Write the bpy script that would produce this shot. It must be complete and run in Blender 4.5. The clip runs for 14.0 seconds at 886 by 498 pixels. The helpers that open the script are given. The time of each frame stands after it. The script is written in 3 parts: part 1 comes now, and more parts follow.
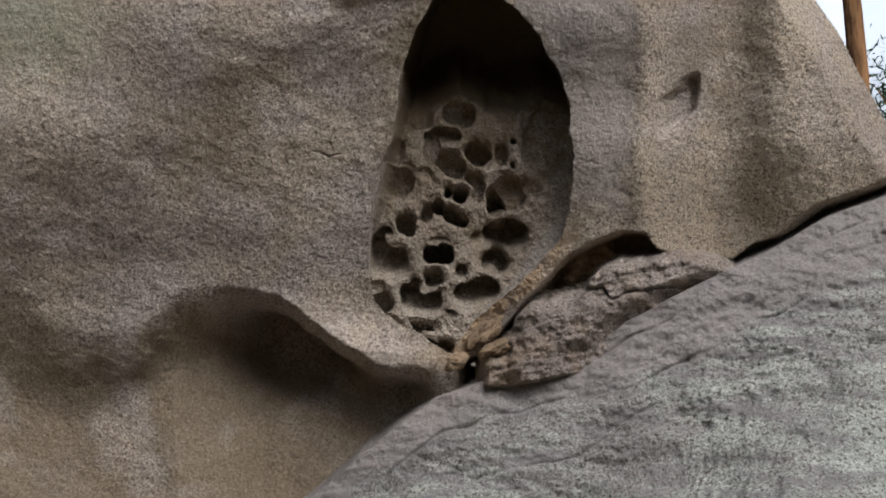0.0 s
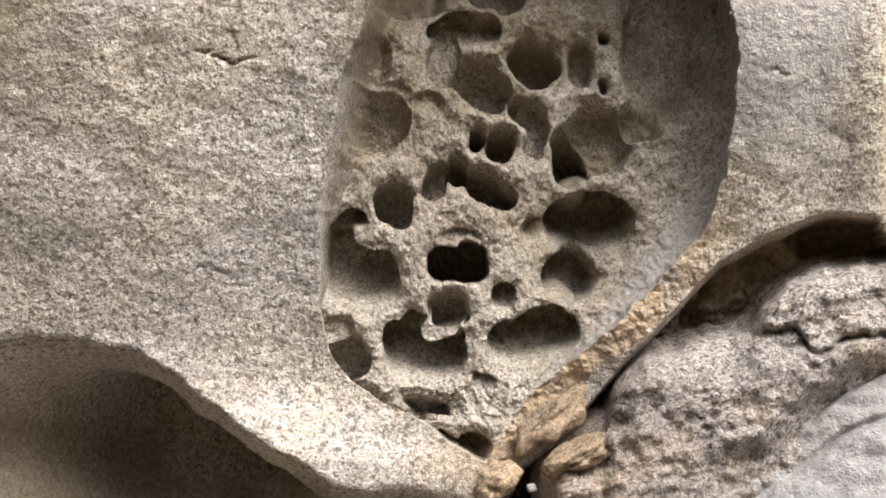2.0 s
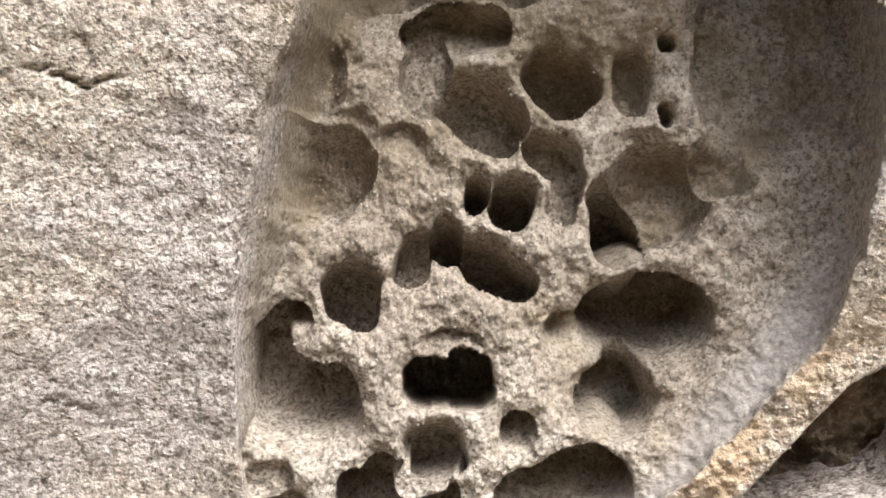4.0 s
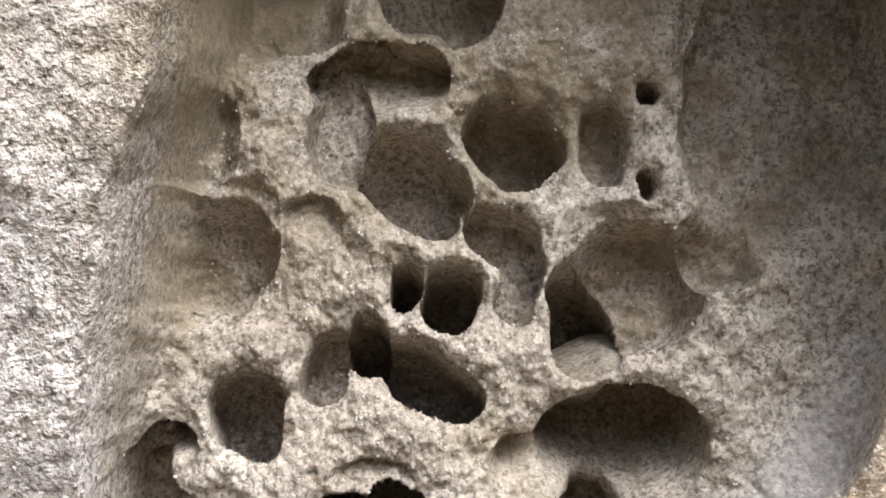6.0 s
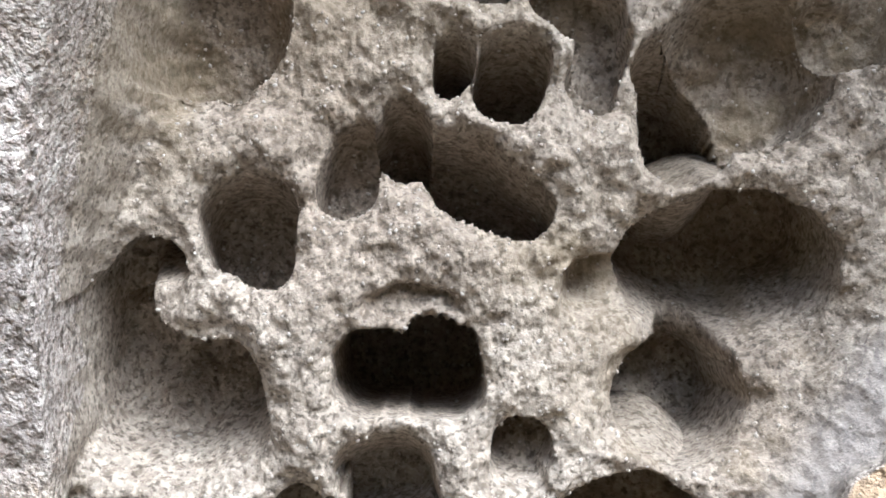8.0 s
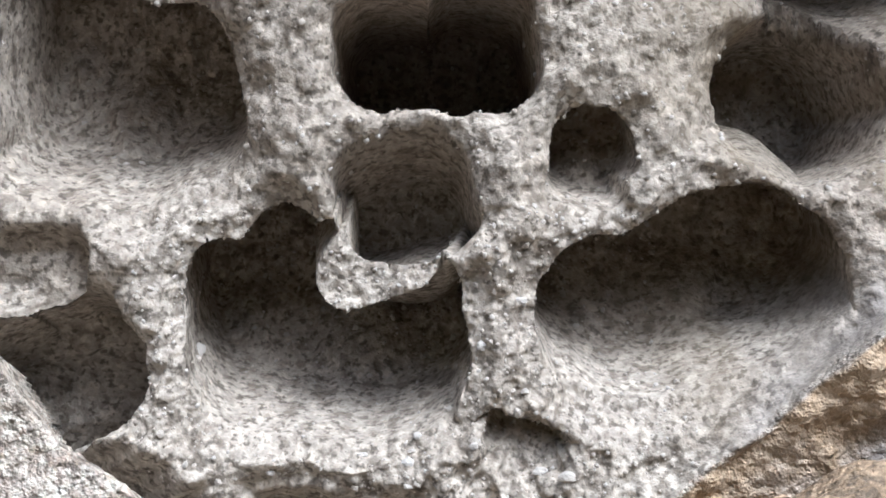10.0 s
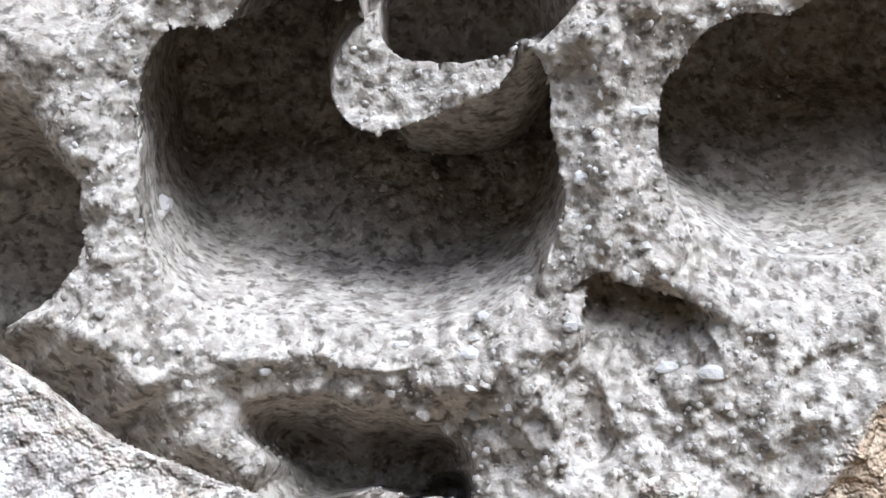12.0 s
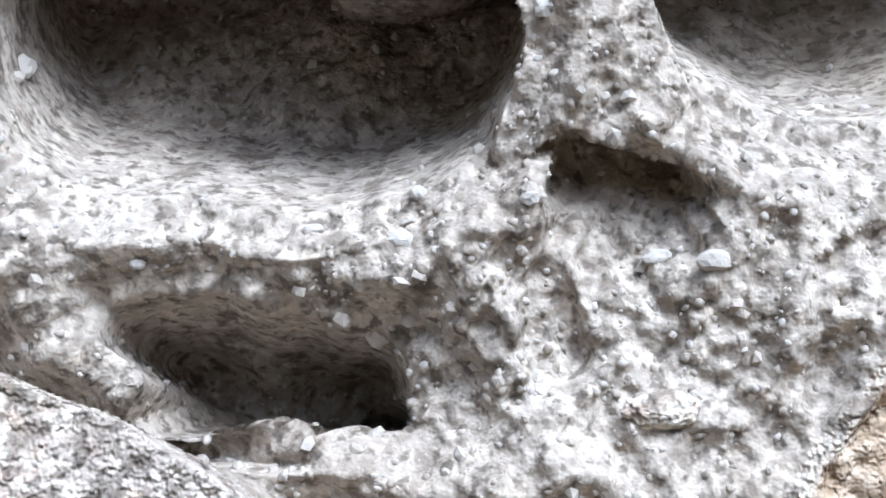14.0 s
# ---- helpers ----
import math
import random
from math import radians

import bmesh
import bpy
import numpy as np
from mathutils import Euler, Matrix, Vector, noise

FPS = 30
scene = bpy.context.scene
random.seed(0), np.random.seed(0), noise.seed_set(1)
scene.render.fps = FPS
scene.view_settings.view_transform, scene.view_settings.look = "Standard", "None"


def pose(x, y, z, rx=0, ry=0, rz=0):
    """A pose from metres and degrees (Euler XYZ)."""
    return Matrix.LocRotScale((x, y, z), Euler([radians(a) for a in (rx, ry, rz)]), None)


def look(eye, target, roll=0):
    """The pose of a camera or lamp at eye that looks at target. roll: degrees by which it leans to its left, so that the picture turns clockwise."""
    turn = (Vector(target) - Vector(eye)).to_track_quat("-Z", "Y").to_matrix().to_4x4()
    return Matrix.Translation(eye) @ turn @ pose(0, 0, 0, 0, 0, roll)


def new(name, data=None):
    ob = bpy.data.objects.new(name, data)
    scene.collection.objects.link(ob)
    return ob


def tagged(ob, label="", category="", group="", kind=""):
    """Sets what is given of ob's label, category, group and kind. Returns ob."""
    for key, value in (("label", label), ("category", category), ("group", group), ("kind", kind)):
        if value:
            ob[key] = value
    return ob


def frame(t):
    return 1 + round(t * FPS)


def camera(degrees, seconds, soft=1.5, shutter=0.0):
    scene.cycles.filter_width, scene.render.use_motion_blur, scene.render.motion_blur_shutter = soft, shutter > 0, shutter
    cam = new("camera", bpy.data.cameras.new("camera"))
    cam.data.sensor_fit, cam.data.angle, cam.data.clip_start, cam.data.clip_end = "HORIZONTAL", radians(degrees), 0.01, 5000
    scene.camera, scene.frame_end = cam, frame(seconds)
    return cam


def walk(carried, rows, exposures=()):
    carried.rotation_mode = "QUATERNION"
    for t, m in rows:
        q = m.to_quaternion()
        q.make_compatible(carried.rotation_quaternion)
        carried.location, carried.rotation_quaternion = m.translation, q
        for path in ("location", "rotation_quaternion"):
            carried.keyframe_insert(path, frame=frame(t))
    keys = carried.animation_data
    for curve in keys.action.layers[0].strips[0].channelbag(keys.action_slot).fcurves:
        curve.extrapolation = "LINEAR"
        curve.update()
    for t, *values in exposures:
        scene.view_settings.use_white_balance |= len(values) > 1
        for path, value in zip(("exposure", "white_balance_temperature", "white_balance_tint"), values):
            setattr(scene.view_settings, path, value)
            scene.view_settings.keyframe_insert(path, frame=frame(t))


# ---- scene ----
cam = camera(40.0, 14.0, soft=1.8)
PATH = [
    (0.00, pose(0.0097, -2.8781, 1.4988, 90, -0.19, 0)),
    (0.50, pose(-0.0116, -2.0782, 1.5306, 90, 0.09, 0)),
    (1.00, pose(-0.0113, -1.7292, 1.5177, 90, 0.20, 0)),
    (1.50, pose(-0.0181, -1.6926, 1.5104, 90, 0.20, 0)),
    (2.00, pose(-0.0189, -1.4555, 1.5035, 90, 0.25, 0)),
    (3.25, pose(-0.0076, -1.1451, 1.5572, 90, 0.45, 0)),
    (4.50, pose(0.0036, -0.9008, 1.6108, 90, 0.65, 0)),
    (5.00, pose(0.0223, -0.9011, 1.6273, 90, 0.62, 0)),
    (5.50, pose(0.0254, -0.7502, 1.6483, 90, 0.56, 0)),
    (6.00, pose(0.0462, -0.7538, 1.6588, 90, 0.71, 0)),
    (6.50, pose(0.0352, -0.6499, 1.6515, 90, 1.10, 0)),
    (7.00, pose(0.0396, -0.6252, 1.6231, 90, 0.91, 0)),
    (7.50, pose(0.0179, -0.6225, 1.5890, 90, 0.86, 0)),
    (8.00, pose(0.0167, -0.5875, 1.5456, 90, 0.73, 0)),
    (8.50, pose(0.0111, -0.5253, 1.4939, 90, 0.56, 0)),
    (9.00, pose(0.0106, -0.5251, 1.4464, 90, 0.52, 0)),
    (10.25, pose(-0.0028, -0.3883, 1.4105, 90, 0.43, 0)),
    (11.50, pose(-0.0161, -0.2871, 1.3747, 90, 0.34, 0)),
    (12.00, pose(-0.0181, -0.2860, 1.3639, 90, 0.56, 0)),
    (12.50, pose(-0.0062, -0.2852, 1.3642, 90, 0.87, 0)),
    (13.00, pose(-0.0022, -0.2213, 1.3636, 90, 0.96, 0)),
    (13.50, pose(0.0130, -0.2204, 1.3516, 90, 0.84, 0)),
    (14.00, pose(-0.0044, -0.2198, 1.3371, 90, 0.68, 0)),
]
EXPOSURES = [(0.0, -0.95, 5900, 9), (0.5, -0.22, 5900, 8), (1.0, 0.25, 5850, 7), (2.0, 0.55, 5850, 7), (4.5, 0.98, 5750, 7), (7.5, 1.1, 5250, 6), (9.0, 0.48, 5150, 6), (11.5, 0.62, 4900, 6), (13.0, 0.50, 4800, 6), (14.0, 0.66, 4800, 6)]
walk(cam, PATH, EXPOSURES)

# ---------------------------------------------------------------- light
SUN_DIR = Vector((0.38, -0.63, 1.00)).normalized()   # towards the sun
world = bpy.data.worlds.new("overcast_sky")
scene.world = world
world.use_nodes = True
wn = world.node_tree.nodes
wn.clear()
sky = wn.new("ShaderNodeTexSky")
sky.sky_type, sky.sun_disc = "NISHITA", False
sky.sun_elevation = math.asin(SUN_DIR.z)
sky.sun_rotation = math.atan2(SUN_DIR.x, SUN_DIR.y)
sky.air_density, sky.dust_density, sky.ozone_density = 0.7, 9.0, 0.5
back = wn.new("ShaderNodeBackground")
back.inputs["Strength"].default_value = 0.15
wout = wn.new("ShaderNodeOutputWorld")
world.node_tree.links.new(sky.outputs[0], back.inputs[0])
world.node_tree.links.new(back.outputs[0], wout.inputs[0])
sun = new("sun", bpy.data.lights.new("sun", "SUN"))
sun.data.energy, sun.data.angle, sun.data.color = 2.5, radians(36), (1.0, 0.95, 0.88)
sun.matrix_world = look(SUN_DIR * 20, (0, 0, 1.5))


# ---------------------------------------------------------------- materials
class Mat:
    """A node material, put together step by step."""

    def __init__(self, name, rough=0.9):
        self.m = bpy.data.materials.new(name)
        self.m.use_nodes = True
        self.n, self.l = self.m.node_tree.nodes, self.m.node_tree.links
        self.b = self.n["Principled BSDF"]
        self.b.inputs["Roughness"].default_value = rough
        self.b.inputs["Specular IOR Level"].default_value = 0.12
        self.co = self.n.new("ShaderNodeNewGeometry").outputs["Position"]

    def noise(self, scale, detail=3.0, rough=0.6, stretch=None):
        t = self.n.new("ShaderNodeTexNoise")
        t.inputs["Scale"].default_value, t.inputs["Detail"].default_value = scale, detail
        t.inputs["Roughness"].default_value = rough
        co = self.co
        if stretch:
            mp = self.n.new("ShaderNodeMapping")
            mp.inputs["Rotation"].default_value = [radians(a) for a in stretch[0]]
            mp.inputs["Scale"].default_value = stretch[1]
            self.l.new(co, mp.inputs[0])
            co = mp.outputs[0]
        self.l.new(co, t.inputs["Vector"])
        return t.outputs["Fac"]

    def cells(self, scale, out="Color", kind="F1"):
        t = self.n.new("ShaderNodeTexVoronoi")
        t.feature = kind
        t.inputs["Scale"].default_value = scale
        self.l.new(self.co, t.inputs["Vector"])
        return t.outputs[out]

    def ramp(self, fac, *stops):
        r = self.n.new("ShaderNodeValToRGB")
        while len(r.color_ramp.elements) < len(stops):
            r.color_ramp.elements.new(0.5)
        for e, (p, c) in zip(r.color_ramp.elements, stops):
            e.position = p
            e.color = (c, c, c, 1) if isinstance(c, (int, float)) else (*c, 1)
        self.l.new(fac, r.inputs[0])
        return r.outputs[0]

    def mix(self, a, b, fac, how="MIX"):
        x = self.n.new("ShaderNodeMix")
        x.data_type, x.blend_type = "RGBA", how
        for s, v in ((x.inputs[0], fac), (x.inputs[6], a), (x.inputs[7], b)):
            if isinstance(v, (int, float)):
                s.default_value = v
            elif isinstance(v, tuple):
                s.default_value = (*v, 1)
            else:
                self.l.new(v, s)
        return x.outputs[2]

    def attr(self, name):
        a = self.n.new("ShaderNodeAttribute")
        a.attribute_name = name
        return a.outputs["Fac"]

    def bump(self, height, strength, distance, after=None):
        b = self.n.new("ShaderNodeBump")
        b.inputs["Strength"].default_value, b.inputs["Distance"].default_value = strength, distance
        self.l.new(height, b.inputs["Height"])
        if after is not None:
            self.l.new(after, b.inputs["Normal"])
        return b.outputs[0]

    def done(self, colour, normal=None):
        if isinstance(colour, tuple):
            self.b.inputs["Base Color"].default_value = (*colour, 1)
        else:
            self.l.new(colour, self.b.inputs["Base Color"])
        if normal is not None:
            self.l.new(normal, self.b.inputs["Normal"])
        return self.m


def stone(name, light, mid, dark, speck=0.55, bumpy=1.0, stain=(0.45, 0.325, 0.20), bands=None, punch=0.75, tint=None):
    """Coarse sandstone: pale quartz grains, brown matrix, dark specks, blotches and a rusty stain where the mesh says so."""
    m = Mat(name)
    blotch = m.noise(3.5, 4)
    base = m.mix(mid, light, m.ramp(blotch, (0.35, 0.0), (0.65, 1.0)))
    haze = m.noise(2.2, 5)
    base = m.mix(base, dark, m.ramp(haze, (0.46, 0.0), (0.62, 0.75)))
    patch = m.noise(14, 4)
    base = m.mix(base, dark, m.ramp(patch, (0.52, 0.0), (0.75, 0.55)))
    if tint:
        base = m.mix(base, tint, m.ramp(m.noise(5, 3), (0.44, 0.0), (0.62, 0.65)))
    base = m.mix(base, (0.64, 0.56, 0.44), m.attr("pale"))
    grain = m.cells(460)
    base = m.mix(base, m.ramp(grain, (0.0, (0.22, 0.19, 0.16)), (0.5, (0.5, 0.5, 0.5)), (1.0, (0.84, 0.82, 0.79))), 0.45, "OVERLAY")
    coarse = m.ramp(m.noise(130, 4, 0.75), (0.34, (0.28, 0.26, 0.24)), (0.5, (0.5, 0.5, 0.5)), (0.66, (0.74, 0.73, 0.71)))
    base = m.mix(base, coarse, punch, "OVERLAY")
    specks = m.ramp(m.noise(300, 2, 0.6), (0.36, 1.0), (0.47, 0.0))
    base = m.mix(base, (0.085, 0.07, 0.055), m.mix((0, 0, 0), specks, speck))
    pits = m.ramp(m.noise(135, 2, 0.55), (0.36, 1.0), (0.44, 0.0))
    base = m.mix(base, (0.10, 0.08, 0.06), m.mix((0, 0, 0), pits, 0.9 * punch))
    if bands:
        band = m.noise(9, 5, 0.65, bands)
        base = m.mix(base, dark, m.ramp(band, (0.45, 0.0), (0.62, 0.7)))
    # olive brown stain, which also carries shade painted into the recesses
    base = m.mix(base, m.mix((0.13, 0.10, 0.06), (0.30, 0.24, 0.155), coarse), m.attr("crust_shade"))
    base = m.mix(base, stain, m.attr("rust"))
    base = m.mix(base, m.mix((0.22, 0.20, 0.19), (0.46, 0.43, 0.415), coarse), m.attr("ash"))
    base = m.mix(base, (0.24, 0.27, 0.17), m.attr("moss"))
    nb = m.bump(m.noise(85, 4, 0.72), 0.8 * bumpy, 0.0075)
    nb = m.bump(m.noise(210, 2, 0.7), 0.45 * bumpy, 0.0026, nb)
    nb = m.bump(m.cells(430, "Distance"), 0.2, -0.0010, nb)
    return m.done(base, nb)


SAND = stone("buff_sandstone", (0.62, 0.55, 0.46), (0.50, 0.43, 0.345), (0.32, 0.285, 0.26), 0.65, 1.35, punch=0.72, tint=(0.53, 0.49, 0.475))
CELL = stone("honeycomb_sandstone", (0.47, 0.425, 0.365), (0.38, 0.335, 0.28), (0.26, 0.215, 0.17), 0.75, 0.5, punch=0.6)
SLAB = stone("grey_slab_stone", (0.56, 0.61, 0.57), (0.41, 0.43, 0.41), (0.24, 0.225, 0.225), 0.6, 1.3,
             bands=((0, 18, 0), (0.6, 1, 4)), punch=0.95)
WEDGE = stone("crusted_wedge_stone", (0.48, 0.435, 0.40), (0.38, 0.335, 0.305), (0.22, 0.19, 0.175), 0.8, 1.3, punch=0.95)

_q = Mat("quartz_grains", 0.8)
_i = _q.n.new("ShaderNodeNewGeometry").outputs["Random Per Island"]
_oi = _q.n.new("ShaderNodeObjectInfo").outputs["Random"]
_c = _q.mix(_q.ramp(_i, (0.0, (0.16, 0.13, 0.10)), (0.3, (0.36, 0.31, 0.25)), (0.7, (0.44, 0.40, 0.35)), (1.0, (0.50, 0.47, 0.43))),
            _q.ramp(_oi, (0.0, (0.34, 0.29, 0.23)), (1.0, (0.52, 0.49, 0.45))), 0.35)
QUARTZ = _q.done(_c, _q.bump(_q.noise(700, 2), 0.5, 0.0008))

_g = Mat("leaf_litter")
LITTER = _g.done(_g.mix((0.07, 0.05, 0.03), (0.16, 0.12, 0.07), _g.ramp(_g.noise(6, 6), (0.4, 0.0), (0.6, 1.0))),
                 _g.bump(_g.noise(25, 4), 0.8, 0.03))
_g = Mat("pine_bark")
BARK = _g.done(_g.mix((0.16, 0.09, 0.05), (0.48, 0.27, 0.13), _g.ramp(_g.noise(7, 5, 0.6, ((0, 0, 0), (1, 1, 0.3))), (0.4, 0.0), (0.6, 1.0))),
               _g.bump(_g.noise(20, 4, 0.6, ((0, 0, 0), (1, 1, 0.3))), 0.9, 0.03))
_g = Mat("pine_needles")
NEEDLE = _g.done(_g.mix((0.035, 0.06, 0.02), (0.09, 0.12, 0.04), _g.n.new("ShaderNodeNewGeometry").outputs["Random Per Island"]))

# ---------------------------------------------------------------- relief of the rock
rng = np.random.default_rng(7)
TABLE = rng.random((256, 256))


def smooth(v):
    v = np.clip(v, 0, 1)
    return v * v * (3 - 2 * v)


def grainy(x, z, size, seed=0):
    """Value noise, -1 to 1, with lumps of that size in metres."""
    a = 0.6 + 1.7 * seed
    u = (x * math.cos(a) + z * math.sin(a)) / size + 31.7 * seed + 5000
    v = (z * math.cos(a) - x * math.sin(a)) / size + 17.3 * seed + 5000
    i, j = np.floor(u).astype(int), np.floor(v).astype(int)
    f, g = smooth(u - i), smooth(v - j)
    a, b = TABLE[i % 256, j % 256], TABLE[(i + 1) % 256, j % 256]
    c, d = TABLE[i % 256, (j + 1) % 256], TABLE[(i + 1) % 256, (j + 1) % 256]
    return 2 * ((a * (1 - f) + b * f) * (1 - g) + (c * (1 - f) + d * f) * g) - 1


def rough(x, z, size, octaves=4, gain=0.5, seed=0):
    return sum(grainy(x, z, size / 2 ** k, seed + k) * gain ** k for k in range(octaves))


def line(v, knots, values):
    return np.interp(v, knots, values)


class Relief:
    """Depth into the rock over the wall's plane, carved hollow by hollow."""

    def __init__(self, x, z):
        self.x, self.z = x, z
        self.wx = x + 0.0034 * grainy(x, z, 0.022, 3) + 0.0012 * grainy(x, z, 0.008, 5)
        self.wz = z + 0.0034 * grainy(x, z, 0.022, 9) + 0.0012 * grainy(x, z, 0.008, 11)
        self.d, self.lift, self.side, self.dish = (np.zeros_like(x) for _ in range(4))

    def inside(self, cx, cz, rx, rz, turn=0.0, power=2.3):
        """Metres inside the rim of an oval, and how far below its middle. turn: degrees, anticlockwise as seen."""
        a = radians(turn)
        u = ((self.wx - cx) * math.cos(a) + (self.wz - cz) * math.sin(a)) / rx
        v = (-(self.wx - cx) * math.sin(a) + (self.wz - cz) * math.cos(a)) / rz
        r = (np.abs(u) ** power + np.abs(v) ** power) ** (1 / power)
        return (1 - r) * min(rx, rz), np.clip((cz - self.wz) / max(rz, 1e-6), 0, 1.2)

    def hollow(self, cx, cz, rx, rz, turn=0.0, depth=0.03, soft=0.005, floor=0.0, power=2.3, flare=None):
        """floor: 0 to 1, how much the floor ramps up towards the rim; below 0 the roof ramps instead and the pocket digs down."""
        if rx > 0.012 and depth > 0.03:
            rx, rz, depth = rx + 0.0022, rz + 0.0022, 1.2 * depth
        small = min(rx, rz)
        soft = 0.65 * soft if soft <= 0.012 else soft
        s, _ = self.inside(cx, cz, rx, rz, turn, power)
        half = math.hypot(rz * math.cos(radians(turn)), rx * math.sin(radians(turn)))
        h = (self.wz - cz) / half
        ramp = smooth((-h if floor > 0 else h) + 0.05 + max(0, floor - 1)) * min(abs(floor), 1)
        easy = soft * (1 + 3 * ramp) if floor > 0.3 else soft
        cut = depth * (1 - 0.85 * ramp) * smooth(s / np.minimum(easy, 0.55 * small))
        dish = min(0.24 * depth, 0.010) * smooth((s + 0.011) / 0.017)
        self.dish = np.maximum(self.dish, dish)
        w = smooth((cut - self.d) / 0.016 + 0.5)
        wide = (flare or (0.22 if floor > 0 else 0.18)) * (depth > 0.045) * cut / depth
        self.lift = self.lift * (1 - w) + w * ((0.30 if floor > 0 else -0.25 if floor < 0 else 0.0) * cut + wide * (self.wz - cz))
        self.side = self.side * (1 - w) + w * wide * (self.wx - cx)
        self.d = np.maximum(self.d, cut)

    def keep(self, cx, cz, rx, rz, turn=0.0, soft=0.006, to=0.0):
        """A tongue of rock that stands in the hollow."""
        s, _ = self.inside(cx, cz, rx, rz, turn)
        k = smooth((s + soft) / soft)
        self.d = np.minimum(self.d, self.d * (1 - k) + to * k)
        self.lift, self.side = self.lift * (1 - k), self.side * (1 - k)


def honeycomb(r):
    """The hollows of the panel."""
    h = r.hollow
    # shallow soft hollows first
    h(-0.0962, 1.6604, 0.0439, 0.0439, 0, 0.040, 0.028, -0.6)
    h(-0.0935, 1.6480, 0.0320, 0.0270, -30, 0.040, 0.016, -0.3)
    h(-0.0374, 1.6765, 0.0251, 0.0209, 0, 0.016, 0.020, 0.3)
    h(-0.1079, 1.7337, 0.0335, 0.0460, 0, 0.030, 0.035, -0.4)
    h(0.0072, 1.7625, 0.0440, 0.0230, 4, 0.040, 0.009, 0.25)
    h(-0.0159, 1.7306, 0.0200, 0.0380, -8, 0.042, 0.012, 0.0)
    h(0.1650, 1.6366, 0.0452, 0.0452, 0, 0.048, 0.022, -0.2)
    h(0.2176, 1.6570, 0.0343, 0.0284, 0, 0.034, 0.020, -0.2)
    h(0.1576, 1.5279, 0.0577, 0.0435, 0, 0.085, 0.015, 0.35)
    h(0.0948, 1.5223, 0.0276, 0.0234, 0, 0.030, 0.014, 0.4)
    h(0.0006, 1.5171, 0.0335, 0.0151, 0, 0.012, 0.012, 0.5)
    h(0.0466, 1.8190, 0.0409, 0.0330, -20, 0.050, 0.010, -0.4)
    h(-0.0516, 1.8138, 0.0456, 0.0377, 0, 0.036, 0.020, -0.4)
    h(0.2546, 1.7303, 0.0629, 0.1100, 0, 0.036, 0.016, 0.4)
    h(0.2941, 1.8087, 0.0746, 0.1336, 0, 0.036, 0.030, 0.4)
    # beans and eggs
    h(0.0256, 1.7021, 0.0427, 0.0276, -38, 0.060, 0.010, -0.5)
    h(0.0907, 1.7253, 0.0326, 0.0259, -42, 0.060, 0.008, -0.5)
    h(0.1480, 1.7246, 0.0172, 0.0284, 4, 0.034, 0.009, -0.2)
    h(0.0838, 1.6667, 0.0276, 0.0172, -42, 0.042, 0.008, -0.2)
    h(0.0955, 1.6480, 0.0135, 0.0170, -10, 0.042, 0.008, -0.2)
    h(0.0930, 1.6332, 0.0130, 0.0220, -8, 0.040, 0.007, -0.3)
    h(0.1738, 1.7545, 0.0075, 0.0088, 0, 0.035, 0.003)
    h(0.1753, 1.6959, 0.0079, 0.0092, 0, 0.035, 0.003)
    h(0.0512, 1.6291, 0.0188, 0.0192, 0, 0.085, 0.005, -0.3)
    h(0.0207, 1.6361, 0.0105, 0.0159, 0, 0.090, 0.004, -0.2)
    h(0.1366, 1.6110, 0.0240, 0.0325, 8, 0.110, 0.006, -0.1)
    h(0.1293, 1.6310, 0.0165, 0.0226, 0, 0.110, 0.006, -0.1)
    h(-0.0279, 1.5864, 0.0138, 0.0268, -16, 0.045, 0.007, -0.5)
    h(-0.0027, 1.5995, 0.0134, 0.0192, 10, 0.090, 0.005, -0.3)
    h(0.0360, 1.5774, 0.0376, 0.0192, -34, 0.085, 0.006, -0.4)
    h(0.0534, 1.5655, 0.0151, 0.0142, -30, 0.085, 0.004, -0.3, 3.0)
    h(-0.0772, 1.5593, 0.0230, 0.0234, 0, 0.070, 0.005, -0.3)
    h(-0.0690, 1.5417, 0.0125, 0.0142, 0, 0.070, 0.004, -0.3)
    # two deep black sockets that open into one
    h(-0.0205, 1.4854, 0.0166, 0.0224, 0, 0.110, 0.004, 0.0, 2.6, 0.12)
    h(0.0125, 1.4856, 0.0215, 0.0239, 0, 0.110, 0.004, 0.0, 2.4, 0.12)
    h(-0.0059, 1.4809, 0.0146, 0.0176, 0, 0.110, 0.004, 0.0, 2.4, 0.12)
    h(-0.0124, 1.4310, 0.0273, 0.0224, 12, 0.065, 0.007, -0.2, 2.2, 0.04)
    h(0.0535, 1.4450, 0.0132, 0.0195, 0, 0.040, 0.008, 0.3)
    h(0.1347, 1.4694, 0.0336, 0.0307, 20, 0.085, 0.012, 0.0, 2.3, 0.02)
    # broad pockets along the bottom
    h(-0.1347, 1.5272, 0.0293, 0.0183, 38, 0.050, 0.010, 0.3, 2.3, 0.02)
    h(-0.1206, 1.4673, 0.0500, 0.0451, 0, 0.070, 0.012, 0.50, 2.6, 0.02)
    h(-0.1459, 1.4981, 0.0224, 0.0322, 0, 0.058, 0.010, 0.3, 2.3, 0.02)
    r.keep(-0.1018, 1.5159, 0.0207, 0.0098, -10, 0.008)
    h(0.0884, 1.3935, 0.0548, 0.0336, 20, 0.074, 0.009, 0.50, 2.6, 0.26)
    h(-0.0409, 1.3825, 0.0500, 0.0390, 0, 0.080, 0.007, 0.45, 3.0, 0.28)
    h(-0.0609, 1.4119, 0.0141, 0.0180, -20, 0.060, 0.009, 0.3, 2.3, 0.05)
